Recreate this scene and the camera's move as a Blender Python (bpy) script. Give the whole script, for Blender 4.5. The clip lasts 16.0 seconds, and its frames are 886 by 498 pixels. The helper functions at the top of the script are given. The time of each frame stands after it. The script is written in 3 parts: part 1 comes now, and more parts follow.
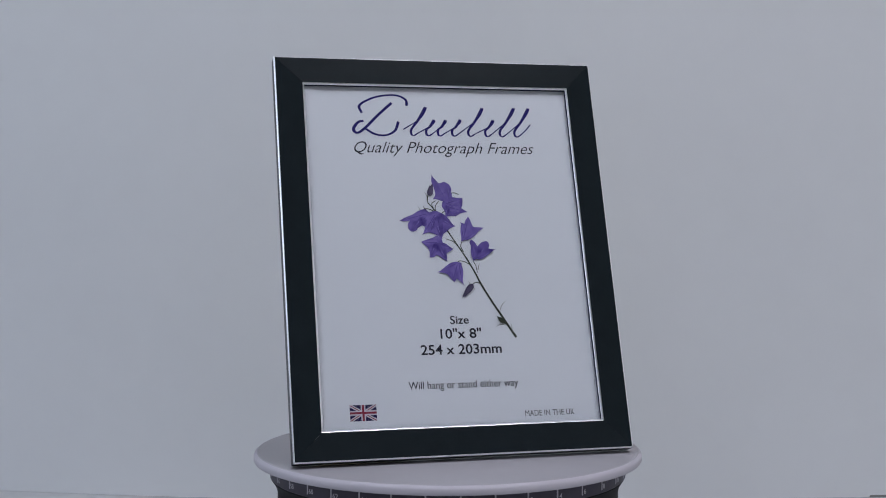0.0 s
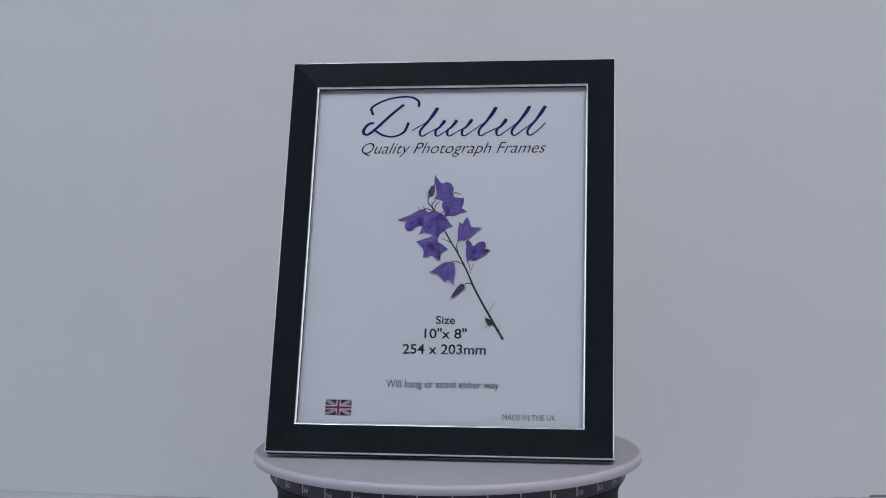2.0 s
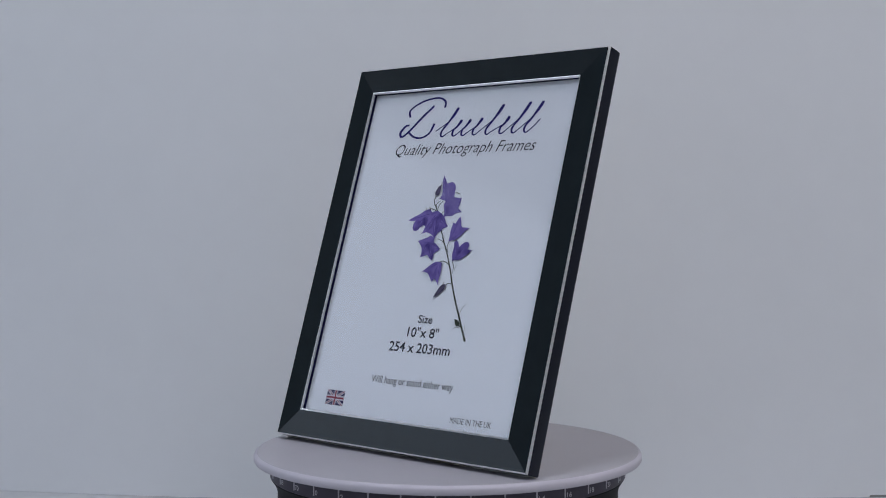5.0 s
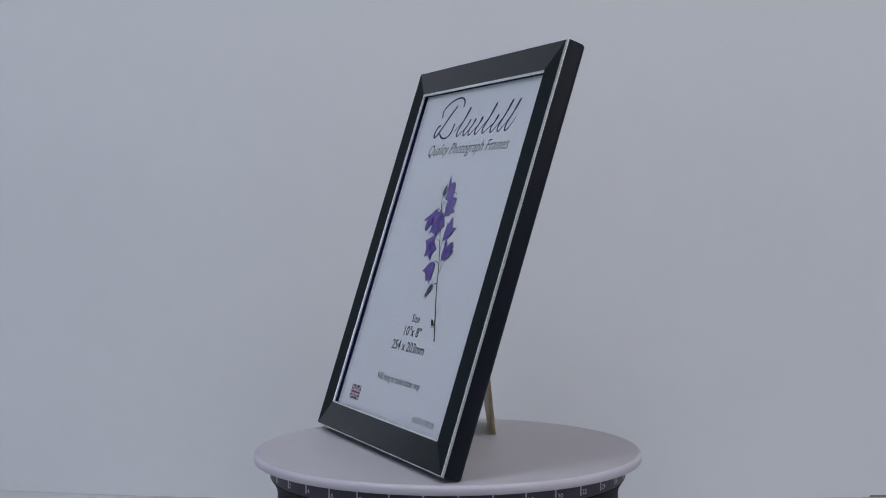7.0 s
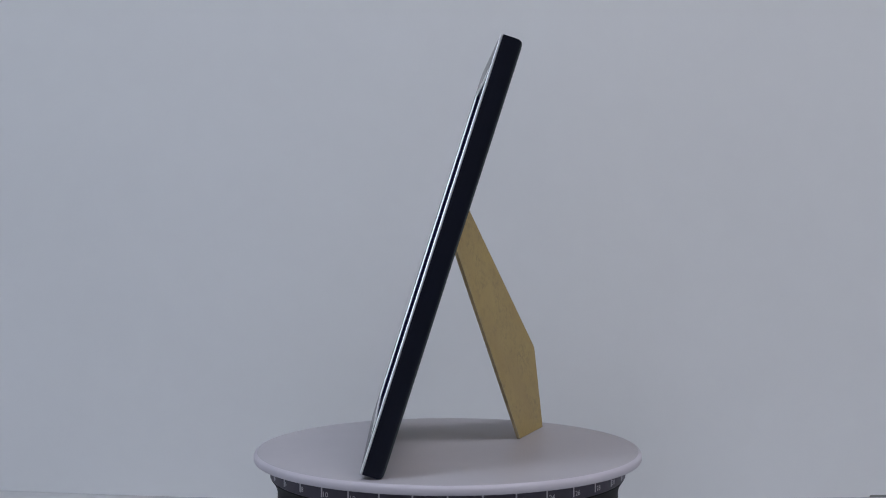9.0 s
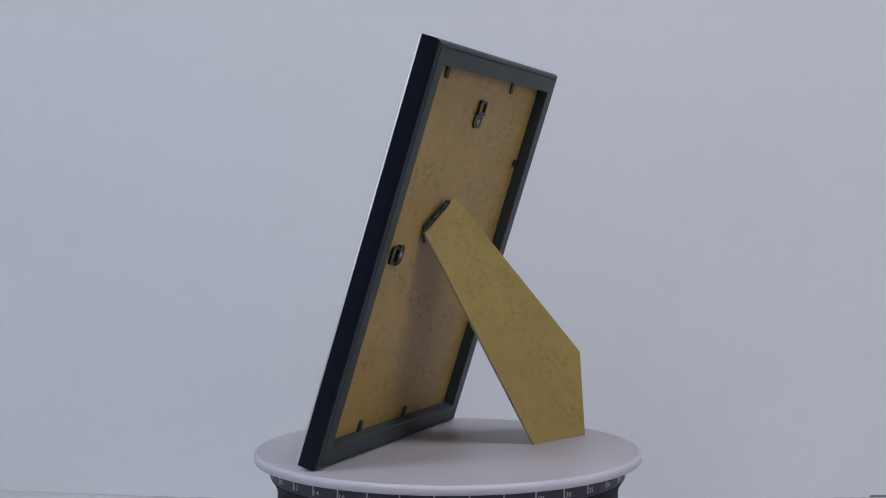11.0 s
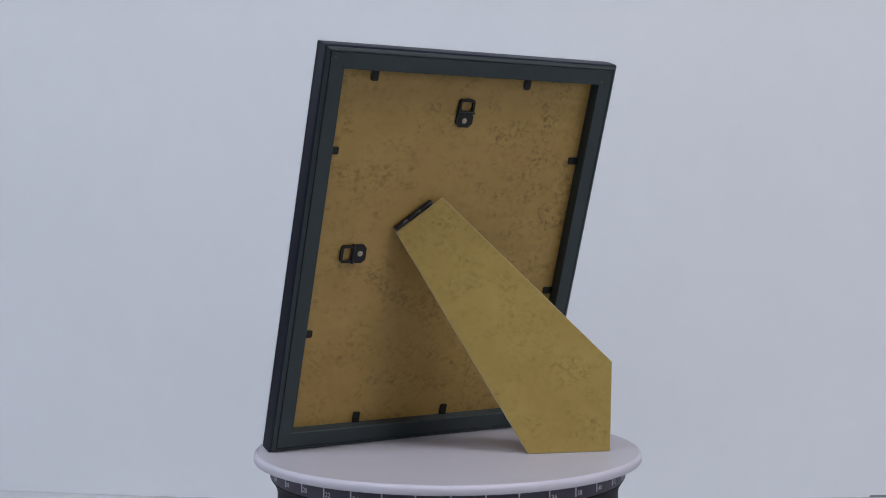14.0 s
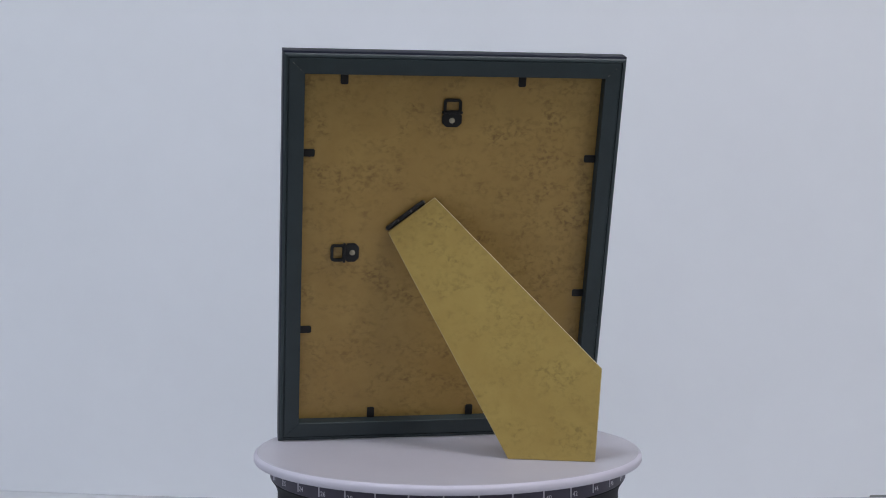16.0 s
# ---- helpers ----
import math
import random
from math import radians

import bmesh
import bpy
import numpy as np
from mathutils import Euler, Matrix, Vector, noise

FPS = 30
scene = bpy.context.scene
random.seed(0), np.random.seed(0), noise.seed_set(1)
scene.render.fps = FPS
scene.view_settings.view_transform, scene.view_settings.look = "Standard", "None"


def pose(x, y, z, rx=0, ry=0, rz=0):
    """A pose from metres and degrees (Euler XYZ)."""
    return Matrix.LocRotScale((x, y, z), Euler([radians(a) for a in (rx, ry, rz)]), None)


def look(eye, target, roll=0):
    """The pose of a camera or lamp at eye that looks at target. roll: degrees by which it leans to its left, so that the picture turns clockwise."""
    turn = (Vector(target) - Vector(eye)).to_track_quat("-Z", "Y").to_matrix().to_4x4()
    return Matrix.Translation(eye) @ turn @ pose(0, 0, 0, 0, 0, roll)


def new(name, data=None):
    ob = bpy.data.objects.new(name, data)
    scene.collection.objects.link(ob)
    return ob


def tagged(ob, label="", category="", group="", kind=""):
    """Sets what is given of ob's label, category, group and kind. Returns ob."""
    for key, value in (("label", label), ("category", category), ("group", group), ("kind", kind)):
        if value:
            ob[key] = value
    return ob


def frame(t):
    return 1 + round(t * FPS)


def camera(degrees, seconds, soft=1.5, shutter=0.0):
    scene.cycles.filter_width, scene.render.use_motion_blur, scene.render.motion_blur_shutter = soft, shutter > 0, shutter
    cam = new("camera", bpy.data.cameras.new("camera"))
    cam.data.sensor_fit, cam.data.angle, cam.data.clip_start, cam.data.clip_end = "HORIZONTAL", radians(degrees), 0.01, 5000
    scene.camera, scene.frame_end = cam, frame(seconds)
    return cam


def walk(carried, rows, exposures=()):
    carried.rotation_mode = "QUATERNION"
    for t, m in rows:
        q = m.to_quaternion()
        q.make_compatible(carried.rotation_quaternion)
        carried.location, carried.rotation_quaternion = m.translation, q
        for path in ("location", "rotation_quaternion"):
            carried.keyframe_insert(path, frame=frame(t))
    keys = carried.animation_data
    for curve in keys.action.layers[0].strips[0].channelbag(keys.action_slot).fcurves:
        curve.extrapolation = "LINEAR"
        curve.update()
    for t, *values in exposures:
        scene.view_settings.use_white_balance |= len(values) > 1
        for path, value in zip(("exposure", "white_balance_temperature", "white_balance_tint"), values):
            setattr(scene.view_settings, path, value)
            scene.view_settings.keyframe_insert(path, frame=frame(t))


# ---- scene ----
cam = camera(36.72, 16.0, soft=1.0)
EYE = (0.0125, -0.9312, 0.1637)
YAW, PITCH, ROLL = -0.96, -1.535, -0.07
CAM_POSE = pose(*EYE, 0, 0, -YAW) @ pose(0, 0, 0, 90 + PITCH, 0, 0) @ pose(0, 0, 0, 0, 0, ROLL)
walk(cam, [(0.0, CAM_POSE), (16.0, CAM_POSE)],
     exposures=[(0.0, 0.0), (9.0, 0.0), (11.5, 0.25), (13.5, 0.38), (16.0, 0.43)])

# ---- world and lights ----
TABLE_Z = -0.095
world = bpy.data.worlds.new("world")
scene.world = world
world.use_nodes = True
wn, wl = world.node_tree.nodes, world.node_tree.links
sky = wn.new("ShaderNodeTexSky")
sky.sky_type, sky.sun_disc = "NISHITA", False
sky.sun_elevation, sky.sun_rotation = radians(35), radians(200)
wn["Background"].inputs["Strength"].default_value = 0.1
wl.new(sky.outputs["Color"], wn["Background"].inputs["Color"])


def area_lamp(name, at, target, wide, high, power, colour):
    """A rectangular area lamp, for the assumed windows and the added ceiling panels."""
    lamp = bpy.data.lights.new(name, "AREA")
    lamp.shape, lamp.size, lamp.size_y = "RECTANGLE", wide, high
    lamp.energy, lamp.color = power, colour
    ob = new(name, lamp)
    ob.matrix_world = look(at, target)
    return ob


# Side light from assumed windows, placed so the silver edges catch it.
area_lamp("assumed_window_light_east", (1.93, -0.75, 0.80), (0, -0.75, 0.80), 1.3, 1.1, 4.5, (0.98, 0.95, 0.92))
area_lamp("assumed_window_light_west", (-1.93, -0.20, 0.78), (0, -0.20, 0.78), 1.5, 0.8, 5.4, (0.77, 0.85, 1.0))
# Unseen ceiling panels, added for overhead light; cool west, warmer east tints the backdrop.
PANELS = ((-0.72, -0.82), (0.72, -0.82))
area_lamp("added_overhead_glow_west", (*PANELS[0], 1.945), (*PANELS[0], 0), 0.7, 0.6, 11.4, (0.726, 0.82, 1.0))
area_lamp("added_overhead_glow_east", (*PANELS[1], 1.945), (*PANELS[1], 0), 0.7, 0.6, 13.9, (0.880, 0.870, 0.98))


# ---- materials ----
def material(name, colour, rough=0.5, metal=0.0, spread=0.06, scale=40.0, bump=0.0, bump_scale=400.0, gloss=0.5):
    """Painted or plain surface with slight uneven tone at two scales and fine relief."""
    m = bpy.data.materials.new(name)
    m.use_nodes = True
    n, l = m.node_tree.nodes, m.node_tree.links
    b = n["Principled BSDF"]
    tex = n.new("ShaderNodeTexCoord")
    big, fine = n.new("ShaderNodeTexNoise"), n.new("ShaderNodeTexNoise")
    big.inputs["Scale"].default_value, big.inputs["Detail"].default_value = scale, 3
    fine.inputs["Scale"].default_value, fine.inputs["Detail"].default_value = scale * 9, 2
    mix = n.new("ShaderNodeMath")
    mix.operation = "MULTIPLY_ADD"
    mix.inputs[1].default_value = 0.4
    ramp = n.new("ShaderNodeValToRGB")
    ramp.color_ramp.elements[0].position, ramp.color_ramp.elements[1].position = 0.35, 1.05
    ramp.color_ramp.elements[0].color = (*[c * (1 - spread) for c in colour], 1)
    ramp.color_ramp.elements[1].color = (*[min(1, c * (1 + spread)) for c in colour], 1)
    for t in (big, fine):
        l.new(tex.outputs["Object"], t.inputs["Vector"])
    l.new(fine.outputs["Fac"], mix.inputs[0])
    l.new(big.outputs["Fac"], mix.inputs[2])
    l.new(mix.outputs[0], ramp.inputs["Fac"])
    l.new(ramp.outputs["Color"], b.inputs["Base Color"])
    b.inputs["Roughness"].default_value = rough
    b.inputs["Metallic"].default_value = metal
    b.inputs["Specular IOR Level"].default_value = gloss
    if bump:
        relief, grain = n.new("ShaderNodeBump"), n.new("ShaderNodeTexNoise")
        grain.inputs["Scale"].default_value = bump_scale
        relief.inputs["Strength"].default_value, relief.inputs["Distance"].default_value = bump, 0.0004
        l.new(tex.outputs["Object"], grain.inputs["Vector"])
        l.new(grain.outputs["Fac"], relief.inputs["Height"])
        l.new(relief.outputs["Normal"], b.inputs["Normal"])
    return m


def board_material(name, colour, dark, strength=1.0):
    """Pressed fibreboard: soft clouds and clusters of small dark flecks."""
    m = bpy.data.materials.new(name)
    m.use_nodes = True
    n, l = m.node_tree.nodes, m.node_tree.links
    b = n["Principled BSDF"]
    tex = n.new("ShaderNodeTexCoord")
    lay = n.new("ShaderNodeMapping")
    lay.inputs["Scale"].default_value = (0.8, 1.0, 1.0)
    l.new(tex.outputs["Object"], lay.inputs["Vector"])
    cloud, patch, fleck, grain = [n.new("ShaderNodeTexNoise") for _ in range(4)]
    for t, s, d, rough, warp in ((cloud, 26, 6, 0.68, 0.3), (patch, 52, 4, 0.55, 0.6), (fleck, 330, 3, 0.55, 0.4), (grain, 700, 3, 0.6, 0)):
        t.inputs["Scale"].default_value, t.inputs["Detail"].default_value = s, d
        t.inputs["Roughness"].default_value, t.inputs["Distortion"].default_value = rough, warp
        l.new(lay.outputs["Vector"], t.inputs["Vector"])
    clouds = n.new("ShaderNodeValToRGB")
    clouds.color_ramp.elements[0].position, clouds.color_ramp.elements[1].position = 0.3, 0.7
    clouds.color_ramp.elements[0].color = (*[c * f for c, f in zip(colour, (0.90, 0.84, 0.78))], 1)
    clouds.color_ramp.elements[1].color = (*[c * 1.1 for c in colour], 1)
    l.new(cloud.outputs["Fac"], clouds.inputs["Fac"])
    where, spots = n.new("ShaderNodeMapRange"), n.new("ShaderNodeMapRange")
    where.inputs["From Min"].default_value, where.inputs["From Max"].default_value = 0.40, 0.68
    spots.inputs["From Min"].default_value, spots.inputs["From Max"].default_value = 0.44, 0.66
    l.new(patch.outputs["Fac"], where.inputs["Value"])
    l.new(fleck.outputs["Fac"], spots.inputs["Value"])
    both = n.new("ShaderNodeMath")
    both.operation = "MULTIPLY"
    l.new(where.outputs[0], both.inputs[0])
    l.new(spots.outputs[0], both.inputs[1])
    share = n.new("ShaderNodeMath")
    share.operation = "MULTIPLY"
    share.inputs[1].default_value = strength
    l.new(both.outputs[0], share.inputs[0])
    mix = n.new("ShaderNodeMix")
    mix.data_type = "RGBA"
    mix.inputs["B"].default_value = (*dark, 1)
    l.new(share.outputs[0], mix.inputs["Factor"])
    l.new(clouds.outputs["Color"], mix.inputs["A"])
    l.new(mix.outputs["Result"], b.inputs["Base Color"])
    relief = n.new("ShaderNodeBump")
    relief.inputs["Strength"].default_value, relief.inputs["Distance"].default_value = 0.25, 0.0002
    l.new(grain.outputs["Fac"], relief.inputs["Height"])
    l.new(relief.outputs["Normal"], b.inputs["Normal"])
    b.inputs["Roughness"].default_value = 0.48
    return m


def petal_material(name, dark, light):
    """Printed petals: each petal has its own violet, with streaks."""
    m = bpy.data.materials.new(name)
    m.use_nodes = True
    n, l = m.node_tree.nodes, m.node_tree.links
    b = n["Principled BSDF"]
    geo, tex, streak = n.new("ShaderNodeNewGeometry"), n.new("ShaderNodeTexCoord"), n.new("ShaderNodeTexNoise")
    streak.inputs["Scale"].default_value, streak.inputs["Detail"].default_value = 190, 5
    l.new(tex.outputs["Object"], streak.inputs["Vector"])
    add = n.new("ShaderNodeMath")
    add.operation = "MULTIPLY_ADD"
    add.inputs[1].default_value = 0.32
    l.new(geo.outputs["Random Per Island"], add.inputs[0])
    l.new(streak.outputs["Fac"], add.inputs[2])
    ramp = n.new("ShaderNodeValToRGB")
    ramp.color_ramp.elements[0].position, ramp.color_ramp.elements[1].position = 0.34, 0.98
    ramp.color_ramp.elements[0].color, ramp.color_ramp.elements[1].color = (*dark, 1), (*light, 1)
    l.new(add.outputs[0], ramp.inputs["Fac"])
    l.new(ramp.outputs["Color"], b.inputs["Base Color"])
    b.inputs["Roughness"].default_value = 0.5
    b.inputs["Specular IOR Level"].default_value = 0.15
    return m


def glass_material(name):
    m = bpy.data.materials.new(name)
    m.use_nodes = True
    n, l = m.node_tree.nodes, m.node_tree.links
    n.remove(n["Principled BSDF"])
    clear, shine, mix, facing = (n.new("ShaderNodeBsdfTransparent"), n.new("ShaderNodeBsdfGlossy"),
                                 n.new("ShaderNodeMixShader"), n.new("ShaderNodeLayerWeight"))
    power, share = n.new("ShaderNodeMath"), n.new("ShaderNodeMath")
    power.operation, share.operation = "POWER", "MULTIPLY_ADD"
    power.inputs[1].default_value = 5.0
    share.inputs[1].default_value, share.inputs[2].default_value = 0.42, 0.020
    clear.inputs["Color"].default_value = (0.985, 0.99, 0.99, 1)
    shine.inputs["Roughness"].default_value = 0.09
    facing.inputs["Blend"].default_value = 0.5
    l.new(facing.outputs["Facing"], power.inputs[0])
    l.new(power.outputs[0], share.inputs[0])
    l.new(share.outputs[0], mix.inputs["Fac"])
    l.new(clear.outputs[0], mix.inputs[1])
    l.new(shine.outputs[0], mix.inputs[2])
    l.new(mix.outputs[0], n["Material Output"].inputs["Surface"])
    return m


def glow_material(name, colour, strength):
    m = bpy.data.materials.new(name)
    m.use_nodes = True
    b = m.node_tree.nodes["Principled BSDF"]
    b.inputs["Base Color"].default_value = (0.8, 0.8, 0.8, 1)
    b.inputs["Emission Color"].default_value = (*colour, 1)
    b.inputs["Emission Strength"].default_value = strength
    return m


BLACK = material("black_satin_lacquer", (0.0142, 0.0196, 0.0228), 0.2, spread=0.12, scale=60, bump=0.05, bump_scale=900, gloss=0.21)


def brushed(mat, name, axis):
    """The same lacquer with its fine lines along a rail."""
    m = mat.copy()
    m.name = name
    n, l = m.node_tree.nodes, m.node_tree.links
    across = n.new("ShaderNodeTangent")
    across.direction_type, across.axis = "RADIAL", axis
    b = n["Principled BSDF"]
    b.inputs["Anisotropic"].default_value = 0.4
    l.new(across.outputs["Tangent"], b.inputs["Tangent"])
    return m


BLACK_LEVEL = brushed(BLACK, "black_satin_lacquer_level", "X")
BLACK_UPRIGHT_DULLED = brushed(BLACK, "black_satin_lacquer_upright_dulled", "Z")
# Uprights dulled only to read darker than the level rails at grazing angles.
BLACK_UPRIGHT_DULLED.node_tree.nodes["Principled BSDF"].inputs["IOR"].default_value = 1.12
BLACK_UPRIGHT_DULLED.node_tree.nodes["Principled BSDF"].inputs["Roughness"].default_value = 0.4
BLACK_BACK = material("black_foil_wrap", (0.024, 0.037, 0.039), 0.5, spread=0.15, scale=60, bump=0.08, bump_scale=700)
BLACK_EDGE = material("blue_black_edge_foil", (0.0045, 0.0062, 0.0150), 0.34, spread=0.15, scale=60, bump=0.05, bump_scale=900, gloss=0.25)
SIGHT_NAVY = material("navy_sight_edge", (0.007, 0.007, 0.038), 0.5, spread=0.15, scale=60, gloss=0.1)
SILVER = material("silver_foil", (0.95, 0.955, 0.965), 0.28, metal=1.0, spread=0.05, scale=80, bump=0.04)
PAPER = material("printed_paper", (0.70, 0.717, 0.765), 0.45, spread=0.015, scale=15)
BOARD = board_material("tan_fibreboard", (0.40, 0.258, 0.070), (0.19, 0.105, 0.029), 0.85)
STRUT = board_material("tan_fibreboard_strut", (0.36, 0.256, 0.068), (0.18, 0.122, 0.031), 0.75)
STRUT.node_tree.nodes["Principled BSDF"].inputs["Roughness"].default_value = 0.42
STRUT_EDGE = material("pale_cut_fibreboard_edge", (0.50, 0.42, 0.26), 0.7, spread=0.25, scale=150)
CHIP = material("worn_foil", (0.20, 0.20, 0.17), 0.7, spread=0.3, scale=150)
DARK_STEEL = material("blackened_steel", (0.022, 0.021, 0.020), 0.4, metal=0.6, spread=0.2, scale=200)
RIVET = material("dull_brass_plate", (0.40, 0.36, 0.26), 0.45, metal=0.6, spread=0.1, scale=200)
PIN_STEEL = material("dull_steel", (0.16, 0.145, 0.125), 0.4, metal=0.8, spread=0.2, scale=200)
GLASS = glass_material("clear_glass")
INK_BLUE = material("deep_blue_ink", (0.014, 0.010, 0.12), 0.5, spread=0.2, scale=120, gloss=0.15)
INK_BLACK = material("black_ink", (0.022, 0.022, 0.034), 0.5, spread=0.1, scale=120, gloss=0.15)
INK_RED = material("red_ink", (0.22, 0.03, 0.055), 0.5, gloss=0.15)
INK_NAVY = material("navy_ink", (0.018, 0.013, 0.065), 0.5, gloss=0.15)
INK_WHITE = material("white_ink", (0.54, 0.50, 0.57), 0.5, gloss=0.15)
PETAL = petal_material("violet_petal_ink", (0.042, 0.024, 0.165), (0.20, 0.148, 0.44))
BUD = petal_material("grey_violet_bud_ink", (0.025, 0.022, 0.045), (0.12, 0.10, 0.18))
PETAL_RIB = material("dark_violet_rib_ink", (0.066, 0.043, 0.205), 0.5, spread=0.3, scale=200, gloss=0.15)
PETAL_PALE = material("pale_violet_ink", (0.165, 0.13, 0.37), 0.5, spread=0.3, scale=300, gloss=0.15)
STEM = material("dark_green_stem_ink", (0.035, 0.042, 0.030), 0.5, spread=0.4, scale=90, gloss=0.15)
PALE_STEM = material("grey_green_tendril_ink", (0.23, 0.24, 0.23), 0.5, spread=0.2, scale=90, gloss=0.15)
# Rim coloured lighter than the disc for the front light it catches.
LIT_RIM = material("lit_rim_plastic", (0.57, 0.54, 0.595), 0.5, spread=0.02, scale=25)
PLATTER = material("pale_grey_satin_plastic", (0.430, 0.412, 0.442), 0.42, spread=0.03, scale=25, bump=0.03, bump_scale=700)
BAND = material("dark_violet_grey_plastic", (0.040, 0.033, 0.054), 0.45, spread=0.2, scale=90)
NUMERAL = material("white_print", (0.46, 0.44, 0.49), 0.5)
BASE = material("black_moulded_plastic", (0.008, 0.009, 0.011), 0.6, spread=0.15, scale=60, bump=0.08, bump_scale=1200, gloss=0.12)
BACKDROP = material("white_paper_backdrop", (0.77, 0.785, 0.80), 0.75, spread=0.02, scale=5, bump=0.03, bump_scale=500, gloss=0.2)
TABLE = material("white_laminate", (0.50, 0.505, 0.515), 0.5, spread=0.02, scale=10)
WALL = material("pale_grey_wall_paint", (0.56, 0.565, 0.58), 0.8, spread=0.04, scale=4, bump=0.1, bump_scale=150)
CEILING = material("pale_grey_ceiling_paint", (0.42, 0.42, 0.43), 0.85, spread=0.03, scale=4)
FLOOR = material("grey_brown_carpet", (0.13, 0.115, 0.10), 0.95, spread=0.3, scale=60, bump=0.4, bump_scale=300)
FRAME_WHITE = material("white_gloss_paint", (0.78, 0.78, 0.78), 0.35, spread=0.02)
# Glow of the added ceiling panels.
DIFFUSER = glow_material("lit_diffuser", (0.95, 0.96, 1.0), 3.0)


# ---- mesh helpers ----
def empty(name, label, category, m=None):
    ob = new(name)
    ob.empty_display_size = 0.02
    if m is not None:
        ob.matrix_world = m
    return tagged(ob, label, category)


def part(name, bm, mat, parent=None, label="", smooth=False):
    """One mesh object out of a bmesh, under its thing or part. mat: one material or several."""
    bmesh.ops.recalc_face_normals(bm, faces=bm.faces[:])
    me = bpy.data.meshes.new(name)
    bm.to_mesh(me)
    bm.free()
    for one in (mat if isinstance(mat, (list, tuple)) else [mat]):
        me.materials.append(one)
    if smooth:
        me.shade_smooth()
        me.set_sharp_from_angle(angle=radians(35))
    ob = new(name, me)
    ob.parent = parent
    return tagged(ob, label)


def box(bm, x0, x1, y0, y1, z0, z1, bevel=0.0, m=None):
    made = bmesh.ops.create_cube(bm, size=1.0)["verts"]
    for v in made:
        v.co = Vector((x0 + (v.co.x + 0.5) * (x1 - x0), y0 + (v.co.y + 0.5) * (y1 - y0), z0 + (v.co.z + 0.5) * (z1 - z0)))
    if bevel:
        edges = list({e for v in made for e in v.link_edges})
        made = bmesh.ops.bevel(bm, geom=edges, offset=bevel, segments=2, affect="EDGES", profile=0.5)["verts"]
    if m is not None:
        bmesh.ops.transform(bm, matrix=m, verts=made)
    return bm


def lathe(bm, profile, steps=128):
    """Turn a profile of (radius, height) about the z axis."""
    rings = []
    for r, z in profile:
        if r < 1e-6:
            rings.append([bm.verts.new((0, 0, z))])
        else:
            rings.append([bm.verts.new((r * math.cos(2 * math.pi * i / steps), r * math.sin(2 * math.pi * i / steps), z)) for i in range(steps)])
    for a, b in zip(rings, rings[1:]):
        for i in range(steps):
            j = (i + 1) % steps
            quad = [a[i % len(a)], a[j % len(a)], b[j % len(b)], b[i % len(b)]]
            bm.faces.new(list(dict.fromkeys(quad)))
    return bm


def prism(bm, outline, y0, y1):
    """A flat outline of (x, z) with thickness along y."""
    a = [bm.verts.new((x, y0, z)) for x, z in outline]
    b = [bm.verts.new((x, y1, z)) for x, z in outline]
    bm.faces.new(a)
    bm.faces.new(b[::-1])
    for i in range(len(a)):
        j = (i + 1) % len(a)
        bm.faces.new((a[i], b[i], b[j], a[j]))
    return bm


def sheet(bm, outline, y, slot=0):
    """A flat outline of (x, z) that faces -y."""
    f = bm.faces.new([bm.verts.new((x, y, z)) for x, z in outline])
    f.material_index = slot
    return f


def rounded(x0, x1, z0, z1, r, n=4):
    out = []
    for cx, cz, a0 in ((x1 - r, z1 - r, 0), (x0 + r, z1 - r, 90), (x0 + r, z0 + r, 180), (x1 - r, z0 + r, 270)):
        for i in range(n + 1):
            a = radians(a0 + 90 * i / n)
            out.append((cx + r * math.cos(a), cz + r * math.sin(a)))
    return out


def spline(points, steps=6):
    """A smooth line through points in the plane."""
    p = [Vector(q) for q in points]
    p = [p[0] * 2 - p[1], *p, p[-1] * 2 - p[-2]]
    out = []
    for i in range(1, len(p) - 2):
        for k in range(steps):
            t = k / steps
            out.append(0.5 * (2 * p[i] + (p[i + 1] - p[i - 1]) * t + (2 * p[i - 1] - 5 * p[i] + 4 * p[i + 1] - p[i + 2]) * t * t
                              + (3 * p[i] - p[i - 1] - 3 * p[i + 1] + p[i + 2]) * t ** 3))
    return out + [p[-2]]


def stroke(bm, points, y, w0, w1=None, steps=8, broad=0.0):
    """A printed line through points, as wide as a pen; broad: the share by which downstrokes are wider."""
    line = spline(points, steps)
    w1 = w0 if w1 is None else w1
    left, right = [], []
    for i, p in enumerate(line):
        d = (line[min(i + 1, len(line) - 1)] - line[max(i - 1, 0)]).normalized()
        w = w0 + (w1 - w0) * i / (len(line) - 1)
        w *= 1 + broad * abs(d.y) ** 2
        q = Vector((-d.y, d.x)) * w / 2
        left.append(bm.verts.new((p.x + q.x, y, p.y + q.y)))
        right.append(bm.verts.new((p.x - q.x, y, p.y - q.y)))
    for i in range(len(line) - 1):
        bm.faces.new((left[i], right[i], right[i + 1], left[i + 1]))


